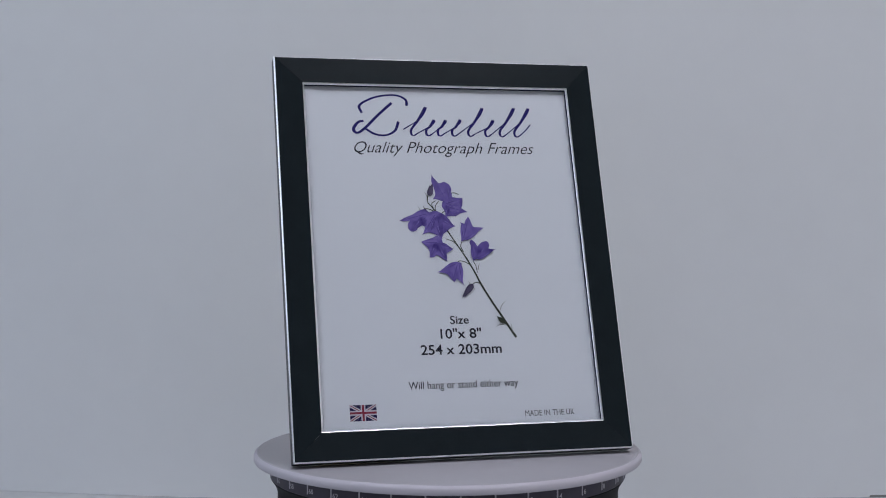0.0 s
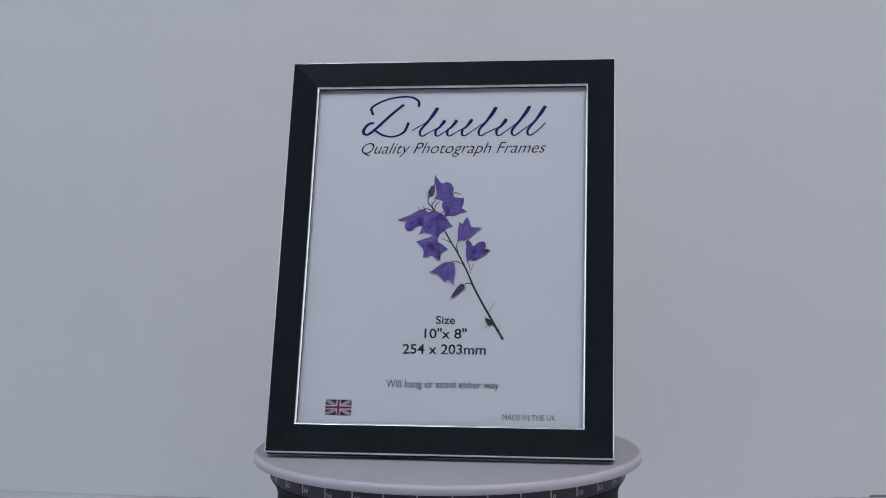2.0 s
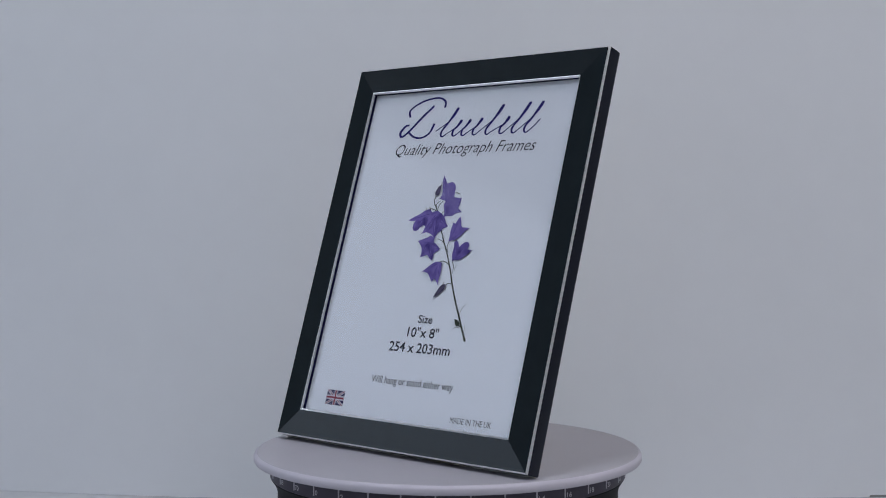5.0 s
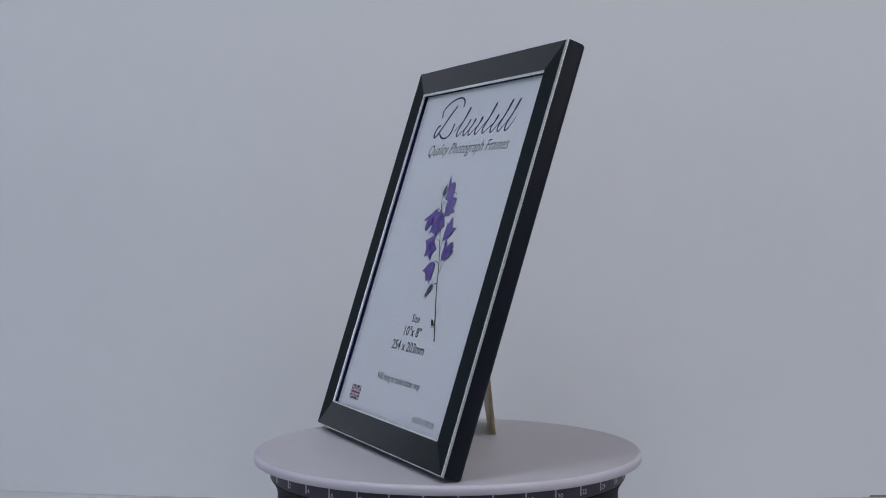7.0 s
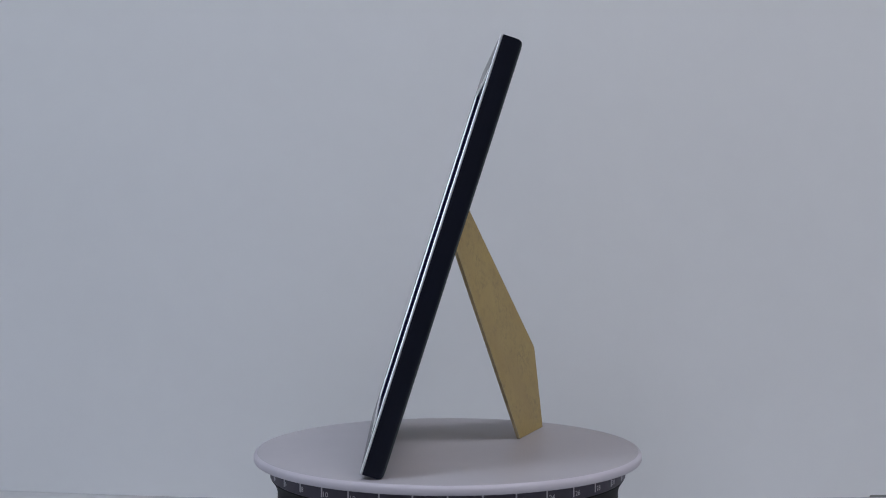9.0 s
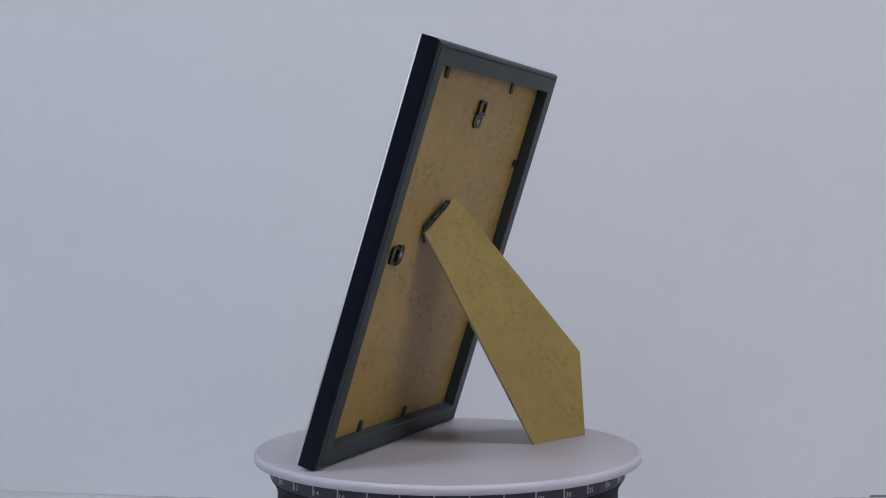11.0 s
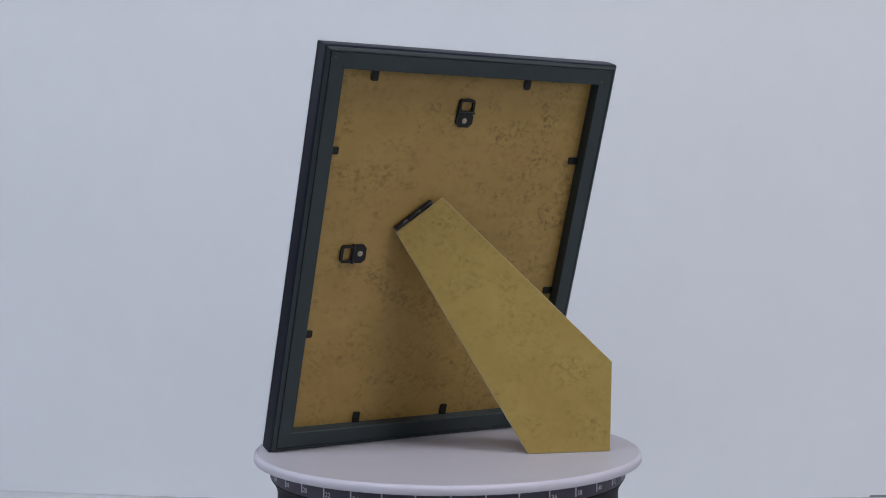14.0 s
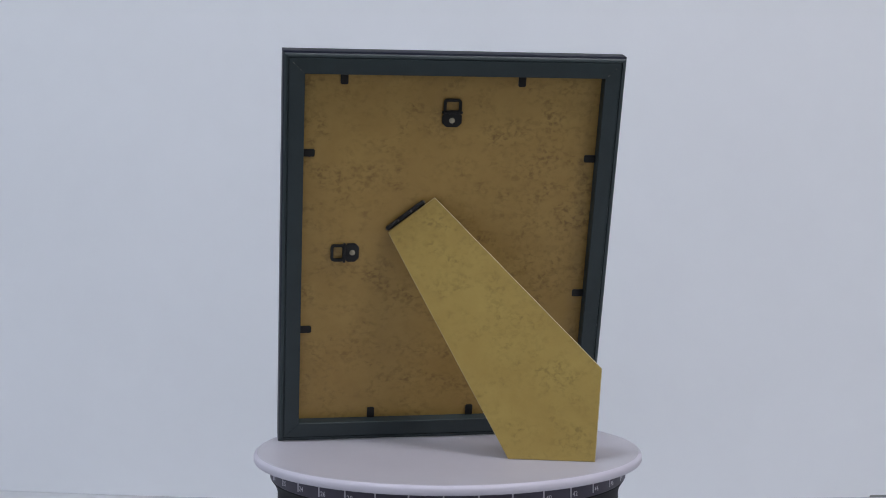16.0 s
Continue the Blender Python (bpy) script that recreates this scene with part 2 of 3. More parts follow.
def lettering(words, shear=0.0, weight=0.0):
    """The triangles of words in the built-in font, as (x, z) points and faces, scaled to a unit box."""
    cu = bpy.data.curves.new("words", "FONT")
    cu.body, cu.shear, cu.offset, cu.resolution_u = words, shear, weight, 4
    ob = new("words", cu)
    bpy.context.view_layer.update()
    me = bpy.data.meshes.new_from_object(ob.evaluated_get(bpy.context.evaluated_depsgraph_get()))
    co = np.array([v.co[:2] for v in me.vertices])
    faces = [tuple(p.vertices) for p in me.polygons]
    bpy.data.objects.remove(ob)
    bpy.data.curves.remove(cu)
    bpy.data.meshes.remove(me)
    lo, hi = co.min(0), co.max(0)
    return (co - lo) / (hi - lo), faces


def words_mesh(words, x0, x1, z0, z1, y, shear=0.0, bold=0.0):
    bm = bmesh.new()
    co, faces = lettering(words, shear, bold)
    vs = [bm.verts.new((x0 + a * (x1 - x0), y, z0 + b * (z1 - z0))) for a, b in co]
    for f in faces:
        bm.faces.new([vs[i] for i in f])
    return bm


def clip_outline(poly, x0, x1, z0, z1):
    for axis, limit, sign in ((0, x0, 1), (0, x1, -1), (1, z0, 1), (1, z1, -1)):
        out = []
        for i, p in enumerate(poly):
            q = poly[(i + 1) % len(poly)]
            a, b = sign * (p[axis] - limit), sign * (q[axis] - limit)
            if a >= 0:
                out.append(p)
            if (a >= 0) != (b >= 0):
                k = a / (a - b)
                out.append((p[0] + k * (q[0] - p[0]), p[1] + k * (q[1] - p[1])))
        poly = out
    return poly


# ---- the room ----
ROOM = (-2.0, 2.0, -3.0, 1.3, -0.845, 2.0)


def wall_x(name, x0, x1, opening=None):
    """A wall across the x axis, with an opening (y0, y1, z0, z1) through it."""
    X0, X1, Y0, Y1, Z0, Z1 = ROOM
    bm = bmesh.new()
    if opening:
        y0, y1, z0, z1 = opening
        for b in ((Y0, y0, Z0, Z1), (y1, Y1, Z0, Z1), (y0, y1, Z0, z0), (y0, y1, z1, Z1)):
            box(bm, x0, x1, *b)
    else:
        box(bm, x0, x1, Y0, Y1, Z0, Z1)
    tagged(part(name, bm, WALL), "plain pale grey painted wall of the room", "wall", kind="structure")


def wall_y(name, y0, y1):
    X0, X1, Y0, Y1, Z0, Z1 = ROOM
    tagged(part(name, box(bmesh.new(), X0 - 0.1, X1 + 0.1, y0, y1, Z0, Z1), WALL), "plain pale grey painted wall of the room", "wall", kind="structure")


# An assumed window, out of view, built around its side lamp.
def window(name, x, opening):
    y0, y1, z0, z1 = opening
    ob = new(name)
    tagged(ob, "assumed white-framed window, unseen, added for side light", "window", kind="structure")
    for a in ((y0, y0 + 0.04, z0, z1), (y1 - 0.04, y1, z0, z1), (y0 + 0.04, y1 - 0.04, z0, z0 + 0.04), (y0 + 0.04, y1 - 0.04, z1 - 0.04, z1)):
        part("window_frame", box(bmesh.new(), x - 0.02, x + 0.02, *a, bevel=0.004), FRAME_WHITE, ob)
    pane = part("pane", box(bmesh.new(), x - 0.003, x + 0.003, y0 + 0.04, y1 - 0.04, z0 + 0.04, z1 - 0.04), GLASS, ob, "clear window pane")
    pane.visible_shadow = False


def build_room():
    X0, X1, Y0, Y1, Z0, Z1 = ROOM
    east = (-1.44, -0.06, 0.21, 1.39)
    west = (-0.99, 0.59, 0.34, 1.22)
    wall_x("wall_west", X0 - 0.1, X0, west)
    wall_x("wall_east", X1, X1 + 0.1, east)
    wall_y("wall_north", Y1, Y1 + 0.1)
    wall_y("wall_south", Y0 - 0.1, Y0)
    window("assumed_window_1", X1 + 0.04, east)
    window("assumed_window_2", X0 - 0.04, west)
    tagged(part("floor", box(bmesh.new(), X0 - 0.1, X1 + 0.1, Y0 - 0.1, Y1 + 0.1, Z0 - 0.1, Z0), FLOOR), "grey-brown carpeted floor of the room", "floor", kind="structure")
    tagged(part("ceiling", box(bmesh.new(), X0 - 0.1, X1 + 0.1, Y0 - 0.1, Y1 + 0.1, Z1, Z1 + 0.1), CEILING), "plain grey painted ceiling of the room", "ceiling", kind="structure")


# Added out of view, high enough to stay out of the glass's reflection.
def build_added_ceiling_light(x, y):
    ob = empty("added_ceiling_light", "unseen white ceiling panel added for overhead light, switched on", "ceiling light", pose(x, y, ROOM[5]))
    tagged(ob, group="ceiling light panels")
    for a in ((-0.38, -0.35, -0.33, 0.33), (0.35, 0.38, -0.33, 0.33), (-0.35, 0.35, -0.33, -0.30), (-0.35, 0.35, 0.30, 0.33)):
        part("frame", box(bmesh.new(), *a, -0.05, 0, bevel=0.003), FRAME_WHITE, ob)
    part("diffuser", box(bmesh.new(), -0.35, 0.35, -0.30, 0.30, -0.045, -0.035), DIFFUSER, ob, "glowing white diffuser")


build_room()
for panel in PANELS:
    build_added_ceiling_light(*panel)


def build_table():
    ob = empty("table", "white laminate table under the turntable", "table", pose(0, 0, TABLE_Z))
    part("tabletop", box(bmesh.new(), -0.80, 0.80, -0.45, 0.55, -0.028, 0, bevel=0.002), TABLE, ob)
    for x in (-0.74, 0.74):
        for y in (-0.39, 0.49):
            part("leg", box(bmesh.new(), x - 0.025, x + 0.025, y - 0.025, y + 0.025, ROOM[4] - TABLE_Z, -0.028, bevel=0.003), TABLE, ob)


build_table()


def build_backdrop():
    """A tall white card that stands on the table. Its side bend and stepped lower corner are shaped to fit the camera's
    view.
    """
    bm = bmesh.new()
    nz, t = 10, 0.0012
    across = sorted([-0.455 + 0.91 * i / 124 for i in range(125)] + [0.3796, 0.3804])
    nx = len(across) - 1
    rows = []
    for back in (0, t):
        grid = []
        for x in across:
            y = 0.268 + 0.22 * max(0.0, -x - 0.133) ** 1.5 + 0.05 * max(0.0, x - 0.10)
            lift = 0.0002 + 0.0018 * min(1.0, max(0.0, (x - 0.3796) / 0.0008)) + 0.0001 * min(1.0, max(0.0, (-x - 0.1) / 0.2))
            grid.append([bm.verts.new((x, y + back + 0.002 * (j / nz) ** 2, TABLE_Z + lift + (0.62 - lift) * j / nz)) for j in range(nz + 1)])
        rows.append(grid)
    for k, grid in enumerate(rows):
        for i in range(nx):
            for j in range(nz):
                bm.faces.new((grid[i][j], grid[i + 1][j], grid[i + 1][j + 1], grid[i][j + 1]))
    a, b = rows
    for i in range(nx):
        for j in (0, nz):
            bm.faces.new((a[i][j], a[i + 1][j], b[i + 1][j], b[i][j]))
    for j in range(nz):
        for i in (0, nx):
            bm.faces.new((a[i][j], a[i][j + 1], b[i][j + 1], b[i][j]))
    ob = part("backdrop", bm, BACKDROP, smooth=True)
    tagged(ob, "plain white card backdrop standing behind the turntable", "backdrop", kind="structure")


build_backdrop()


# ---- turntable ----
DISC_R = 0.1346


def build_turntable():
    """A round base that stays still, and a white platter with a numbered band that turns on it."""
    ob = empty("turntable", "white-topped motorised turntable with a numbered dark band", "turntable", pose(0, 0, TABLE_Z))
    h = -TABLE_Z
    base = lathe(bmesh.new(), [(0, 0.0), (0.114, 0.0), (0.1165, 0.002), (0.1178, 0.006), (0.1182, 0.030), (0.1184, h - 0.0275), (0.1192, h - 0.0240), (0.1212, h - 0.0203),
                               (0.1228, h - 0.0182), (0.1228, h - 0.0177), (0, h - 0.0177)])
    part("base", base, BASE, ob, "black plastic base", smooth=True)
    r = DISC_R
    disc = lathe(bmesh.new(), [(0, 0), (r - 0.0027, 0), (r - 0.0023, -0.0003), (r - 0.0023, -0.0062), (0.1238, -0.0066), (0.1238, -0.0070), (0, -0.0070)])
    platter = part("platter", disc, PLATTER, ob, "smooth pale grey disc", smooth=True)
    ring = lathe(bmesh.new(), [(r - 0.0022, -0.0003), (r - 0.0019, -0.0001), (r - 0.0004, -0.0014), (r, -0.0026), (r, -0.0052), (r - 0.0006, -0.0061), (r - 0.0022, -0.0064), (r - 0.0022, -0.0003)])
    bmesh.ops.remove_doubles(ring, verts=ring.verts[:], dist=1e-6)
    part("rim", ring, LIT_RIM, platter, "plastic rim, coloured lighter for the light it catches", smooth=True)
    platter.location = (0, 0, h)
    band = lathe(bmesh.new(), [(0.1190, -0.0072), (0.1231, -0.0072), (0.1235, -0.0076), (0.1235, -0.0168), (0.1231, -0.0173), (0.1190, -0.0173)])
    part("scale_band", band, BAND, platter, "dark violet-grey band", smooth=True)
    tick = None
    for k in range(36):
        m = pose(0, 0, 0, 0, 0, 10 * k - 1.3) @ pose(0, -0.1235, 0)
        if tick is None:
            tick = part("tick", box(bmesh.new(), -0.0005, 0.0005, -0.0002, 0.0006, -0.0152, -0.0078), NUMERAL, platter)
        else:
            tick = tick.copy()
            scene.collection.objects.link(tick)
        tick.matrix_basis = m
        digits = str(2 * k)
        wide = 0.0022 * len(digits)
        turned = pose(0, 0, 0, 0, 0, 10 * k - 1.3 + math.degrees((0.0014 + wide / 2) / 0.1235)) @ pose(0, -0.1235, 0)
        part("numeral", words_mesh(digits, -wide / 2, wide / 2, -0.0146, -0.0114, -0.0002, 0, 0.01), NUMERAL, platter).matrix_basis = turned
    return platter


platter = build_turntable()

# ---- picture frame ----
# Space of the frame: x across, z up along its face, -y out of its front; the origin is on the lower back edge.
WIDE, HIGH = 0.2328, 0.2828
TILT = 17.87
STAND = pose(-0.0004, -0.0425, -0.00055, -TILT)
OUTER, SIGHT = 0.0, 0.0204
REBATE = 0.0146
GLASS_W, PAPER_W, BOARD_W = 0.0111, 0.0108, 0.0082


def rail_mesh(profile, side, back_from=99, edges=(), sight=()):
    """A mitred length of moulding. profile: (inset from the outer edge, depth from the back) round the section."""
    bm = bmesh.new()
    ends = []
    for sign in (-1, 1):
        ring = []
        for s, w in profile:
            if side in ("top", "bottom"):
                x, z = sign * (WIDE / 2 - s - 0.00006), (HIGH - s if side == "top" else s)
            else:
                x, z = (WIDE / 2 - s) * (1 if side == "right" else -1), (HIGH - s - 0.00006 if sign > 0 else s + 0.00006)
            ring.append(bm.verts.new((x, -w, z)))
        ends.append(ring)
    a, b = ends
    n = len(profile)
    for i in range(n):
        face = bm.faces.new((a[i], a[(i + 1) % n], b[(i + 1) % n], b[i]))
        face.material_index = 1 if i >= back_from else 2 if i in edges else 3 if i in sight else 0
    bm.faces.new(a)
    bm.faces.new(b[::-1])
    return bm


# The silver lines are an outward chamfer at the outer edge and an inward slope at the sight edge, both below the face.
BODY = [(0.0010, 0.0012), (0.0004, 0.0022), (0.0, 0.0036), (0.0, 0.0134), (0.0007, 0.0143), (0.0009, 0.0149), (0.0192, 0.0149), (0.0193, 0.0143),
        (0.0202, 0.0137), (0.0203, 0.0136), (0.0203, 0.0110), (REBATE, 0.0110), (REBATE, 0.0004), (REBATE - 0.0004, 0.0), (0.0043, 0.0), (0.0040, 0.0008), (0.0036, 0.0008), (0.0033, 0.0002), (0.0020, 0.0005)]
BEAD_OUT = [(-0.00012, 0.0133), (-0.00012, 0.0138), (0.0001, 0.0142), (0.0004, 0.0146), (0.0007, 0.01485), (0.00088, 0.0149), (0.00088, 0.0142), (0.0005, 0.0138)]
BEAD_IN = [(0.0192, 0.0141), (0.0192, 0.01488), (0.0195, 0.0148), (0.0198, 0.0146), (0.0201, 0.0143), (0.02035, 0.0140), (0.02045, 0.0138), (0.02045, 0.0135), (0.0200, 0.0136)]


def petal(bm, base, tip, wide, y, bend=0.0, blunt=0.55):
    """A petal from its base to a pointed tip."""
    b, t = Vector(base), Vector(tip)
    d = t - b
    q = Vector((-d.y, d.x)).normalized()
    left, right = [], []
    for i in range(1, 8):
        k = i / 8
        w = wide / 2 * (math.sin(math.pi * k ** 0.75) ** 0.8 * (1 - blunt * k) + 0.06)
        c = b + d * k + q * bend * math.sin(math.pi * k)
        left.append(tuple(c + q * w))
        right.append(tuple(c - q * w))
    sheet(bm, [tuple(b), *left, tuple(t), *right[::-1]], y)


def soft_outline(points):
    """A closed outline with its gentle corners rounded and its sharp tips kept."""
    p = [Vector(q) for q in points]
    n = len(p)
    slope = []
    for i in range(n):
        a, b = p[i] - p[i - 1], p[(i + 1) % n] - p[i]
        slope.append((a + b) / 2 if a.angle(b) < radians(75) else Vector((0, 0)))
    out = []
    for i in range(n):
        j = (i + 1) % n
        for k in range(4):
            t = k / 4
            out.append(tuple(p[i] * (2 * t ** 3 - 3 * t * t + 1) + slope[i] * (t ** 3 - 2 * t * t + t) + p[j] * (3 * t * t - 2 * t ** 3) + slope[j] * (t ** 3 - t * t)))
    return out


def build_print(frame_ob):
    """The printed sheet behind the glass."""
    y = -PAPER_W
    paper = part("print_sheet", box(bmesh.new(), -0.1012, 0.1012, y, y + 0.0002, 0.0140, HIGH - 0.0140), PAPER, frame_ob, "white insert sheet printed with a violet flower")
    ink = y - 0.00010

    def u(px, py):  # pixel positions in the camera's view of the flower, to metres on the sheet
        d = py - 391
        return ((px - 790.6 + d * 0.0086) / (2534 + d * 0.3), 0.1636 - d / (2412 + d * 0.36))

    # brand mark: swashes in blue ink
    bm = bmesh.new()
    mm = lambda pts: [(a / 1000, b / 1000) for a, b in pts]
    stroke(bm, mm([(-56, 243), (-57, 249), (-46, 255), (-32, 257), (-24, 254), (-23, 249)]), ink, 0.0014, broad=0.4)
    stroke(bm, mm([(-34, 251), (-44, 242), (-54, 232), (-60, 228), (-62.5, 231), (-59, 236), (-55, 237)]), ink - 0.00004, 0.0016, broad=0.5)
    stroke(bm, mm([(-55, 232), (-48, 227.5), (-40, 226.5), (-33, 230), (-30, 237)]), ink - 0.00006, 0.0014, broad=0.5)
    # a running wave: slanted strokes, broad on the way down, joined by hairlines
    wave = [(-27, 231)]
    for x, tall in ((-21, 19.5), (-10, 10), (-1.5, 10), (9, 10.5), (21, 19.5), (33.5, 10.5), (44.5, 20), (55.5, 20)):
        d = tall * 0.56
        tip = (x + d + 0.4, 228.6 + tall)
        stroke(bm, mm([wave[-1], (x + d * 0.62, 228.6 + tall * 0.55), (x + d + 0.9, 228.6 + tall - 1.2), tip]), ink - 0.00004, 0.0008)
        stroke(bm, mm([tip, (x + d * 0.5, 228.6 + tall / 2), (x, 228.6 + 2.6), (x - 0.2, 227.6), (x + 1.6, 226.6), (x + 4.5, 228.4)]), ink - 0.00006, 0.0015, 0.0008, broad=0.55)
        wave.append((x + 4.5, 228.4))
    stroke(bm, mm([wave[-1], (64, 232), (67.5, 236)]), ink - 0.00008, 0.0009)
    part("brand_mark", bm, INK_BLUE, paper, "deep blue running swash")
    for words, x0, x1, z0, z1, shear, bold in (
            ("Quality Photograph Frames", -63, 68.3, 210.8, 221.8, 0.4, -0.006),
            ("Size", -4.4, 8.8, 89.9, 95.6, 0, 0.012), ('10"x 8"', -11.9, 16.9, 79.8, 87.0, 0, 0.014), ("254 x 203mm", -26.4, 30.4, 68.9, 75.9, 0, 0.014),
            ("Will hang or stand either way", -36.6, 39.9, 44.2, 51.0, 0, 0.006), ("MADE IN THE UK", 42.8, 78.1, 25.0, 28.9, 0, 0.0)):
        part("printed_words", words_mesh(words, x0 / 1000, x1 / 1000, z0 / 1000, z1 / 1000, ink, shear, bold), INK_BLACK, paper, "black printed lettering")
    # flag
    bm = bmesh.new()
    fx, fz, fw, fh = -0.0773, 0.0262, 0.0179, 0.0107
    R = (fx, fx + fw, fz, fz + fh)
    cx, cz = fx + fw / 2, fz + fh / 2
    sheet(bm, [(R[0], R[2]), (R[1], R[2]), (R[1], R[3]), (R[0], R[3])], ink, 0)
    lift = 0.00003
    for slot, w, dy in ((1, 0.0020, 1), (2, 0.0005, 2)):
        for sgn in (-1, 1):
            d = Vector((fw, sgn * fh)).normalized()
            q = Vector((-d.y, d.x)) * w / 2
            line = [Vector((cx, cz)) + d * a + q * b for a, b in ((-0.02, -1), (0.02, -1), (0.02, 1), (-0.02, 1))]
            sheet(bm, clip_outline([tuple(p) for p in line], *R), ink - lift * (dy + 0.3 * sgn), slot)
    for slot, w, dy in ((1, 0.0031, 4), (2, 0.0014, 5)):
        sheet(bm, [(cx - w / 2, R[2]), (cx + w / 2, R[2]), (cx + w / 2, R[3]), (cx - w / 2, R[3])], ink - lift * dy, slot)
        sheet(bm, [(R[0], cz - w / 2), (R[1], cz - w / 2), (R[1], cz + w / 2), (R[0], cz + w / 2)], ink - lift * (dy + 0.4), slot)
    part("printed_flag", bm, [INK_NAVY, INK_WHITE, INK_RED], paper, "small red, white and blue printed flag")
    # flower: stem
    bm = bmesh.new()
    P = lambda *pts: [u(*p) for p in pts]
    stroke(bm, P((782, 398), (798, 425), (815, 452), (830, 480), (842, 506), (858, 535), (873, 560), (886, 582), (897, 600)), ink, 0.0009, 0.0017)
    for pts, w in (([(826, 470), (815, 464), (806, 462), (799, 465)], 0.0006), ([(845, 508), (838, 502), (830, 501), (822, 506)], 0.0007),
                   ([(814, 446), (810, 437), (812, 428)], 0.0006), ([(806, 437), (797, 428), (784, 423)], 0.0005), ([(836, 484), (834, 470), (829, 462)], 0.0005),
                   ([(775, 388), (766, 370), (757, 358), (759, 345)], 0.0008), ([(776, 384), (766, 374), (752, 370), (744, 378)], 0.0007),
                   ([(768, 372), (764, 362), (771, 356)], 0.0006), ([(884, 578), (877, 574), (871, 570)], 0.0006), ([(778, 388), (771, 378), (770, 366), (777, 357)], 0.0007), ([(772, 382), (762, 381), (754, 374), (748, 366)], 0.0006),
                   ([(798, 344), (806, 342), (815, 345)], 0.0007), ([(778, 390), (780, 380), (786, 374)], 0.0006)):
        stroke(bm, P(*pts), ink - 0.00003, w, w * 0.8)
    part("printed_stem", bm, STEM, paper, "thin dark green printed stem")
    for pts in ([(871, 552), (876, 541), (884, 534)], [(891, 590), (890, 580), (889, 570)], [(876, 576), (867, 577), (861, 581)], [(742, 372), (740, 368), (738, 364)],
                [(838, 478), (839, 472), (842, 466)], [(757, 350), (755, 345), (752, 340)], [(820, 506), (820, 502), (818, 498)], [(826, 506), (827, 510), (829, 515)]):
        bm = bmesh.new()
        stroke(bm, P(*pts), ink - 0.00002, 0.0006, 0.0003)
        part("printed_tendril", bm, PALE_STEM, paper, "pale grey-green printed tendril")
    # flower: blossoms, each an outline with petals laid on it (base, tip, width)
    level = 0

    def blossom(outline, petals, mat=PETAL, name="printed_blossom", label="violet bell-shaped printed blossom"):
        nonlocal level
        bm = bmesh.new()
        if outline:
            level += 1
            sheet(bm, soft_outline([u(*p) for p in outline]), ink - 0.00006 - 0.000012 * level)
        for base, tip, wide in petals:
            level += 1
            petal(bm, u(*base), u(*tip), wide / 1000, ink - 0.00006 - 0.000012 * level)
        if outline:
            # dark midribs, and a pale streak along each petal's side
            for base, tip, wide in petals:
                level += 1
                (bx, by), (tx, ty) = base, tip
                nx, ny = -(ty - by) * 0.10, (tx - bx) * 0.10
                deep = ink - 0.00006 - 0.000012 * level
                for slot, k0, k1, off, w in ((1, 0.10, 0.92, 0.0, 0.00045), (2, 0.45, 0.75, 1.4, 0.0008)):
                    before = len(bm.faces)
                    stroke(bm, P(*[(bx + (tx - bx) * k + nx * off * (1 - k), by + (ty - by) * k + ny * off * (1 - k)) for k in (k0, (k0 + k1) / 2, k1)]), deep, w, w * 0.3, 4)
                    bm.faces.ensure_lookup_table()
                    for f in bm.faces[before:]:
                        f.material_index = slot
        part(name, bm, [mat, PETAL_RIB, PETAL_PALE], paper, label)

    blossom([(769, 310), (774, 322), (782, 325), (790, 323), (798, 327), (802, 335), (801, 343), (803, 352), (797, 357), (785, 357), (775, 354), (767, 353), (772, 345), (770, 332), (767, 322)],
            [((790, 354), (770, 314), 5), ((797, 354), (793, 326), 6), ((792, 340), (770, 352), 4)])
    blossom([(785, 357), (800, 350), (812, 351), (821, 351), (820, 362), (817, 369), (828, 376), (815, 378), (806, 383), (795, 383), (786, 385), (787, 375), (782, 366)],
            [((786, 362), (819, 353), 6), ((788, 366), (824, 375), 5), ((790, 364), (791, 383), 5)])
    blossom([(703, 391), (715, 385), (728, 380), (738, 374), (750, 371), (758, 377), (764, 386), (757, 398), (750, 404), (745, 400), (736, 400), (733, 407), (724, 410), (718, 405), (718, 396), (722, 391), (712, 392)],
            [((757, 378), (706, 391), 6), ((752, 384), (724, 408), 6), ((736, 392), (722, 408), 5)])
    blossom([(752, 380), (768, 374), (778, 377), (786, 382), (790, 390), (797, 396), (803, 401), (793, 405), (787, 410), (780, 415), (776, 425), (770, 418), (762, 414), (752, 412), (741, 416), (750, 404), (752, 394)],
            [((770, 378), (744, 414), 6), ((774, 380), (800, 401), 6), ((772, 382), (776, 422), 7), ((771, 384), (757, 410), 4)])
    blossom([(738, 428), (750, 424), (760, 421), (768, 418), (776, 424), (778, 430), (788, 437), (796, 441), (786, 447), (779, 452), (783, 463), (774, 458), (766, 452), (759, 455), (751, 456), (752, 446), (748, 437)],
            [((770, 430), (741, 429), 5), ((770, 430), (753, 454), 6), ((771, 430), (782, 461), 6), ((772, 432), (794, 441), 4)])
    blossom([(828, 384), (832, 393), (836, 402), (846, 403), (855, 404), (845, 410), (836, 415), (828, 421), (820, 425), (811, 428), (813, 415), (815, 402), (812, 394), (820, 397), (823, 390)],
            [((815, 425), (828, 387), 6), ((816, 425), (850, 405), 5), ((815, 420), (814, 397), 3)])
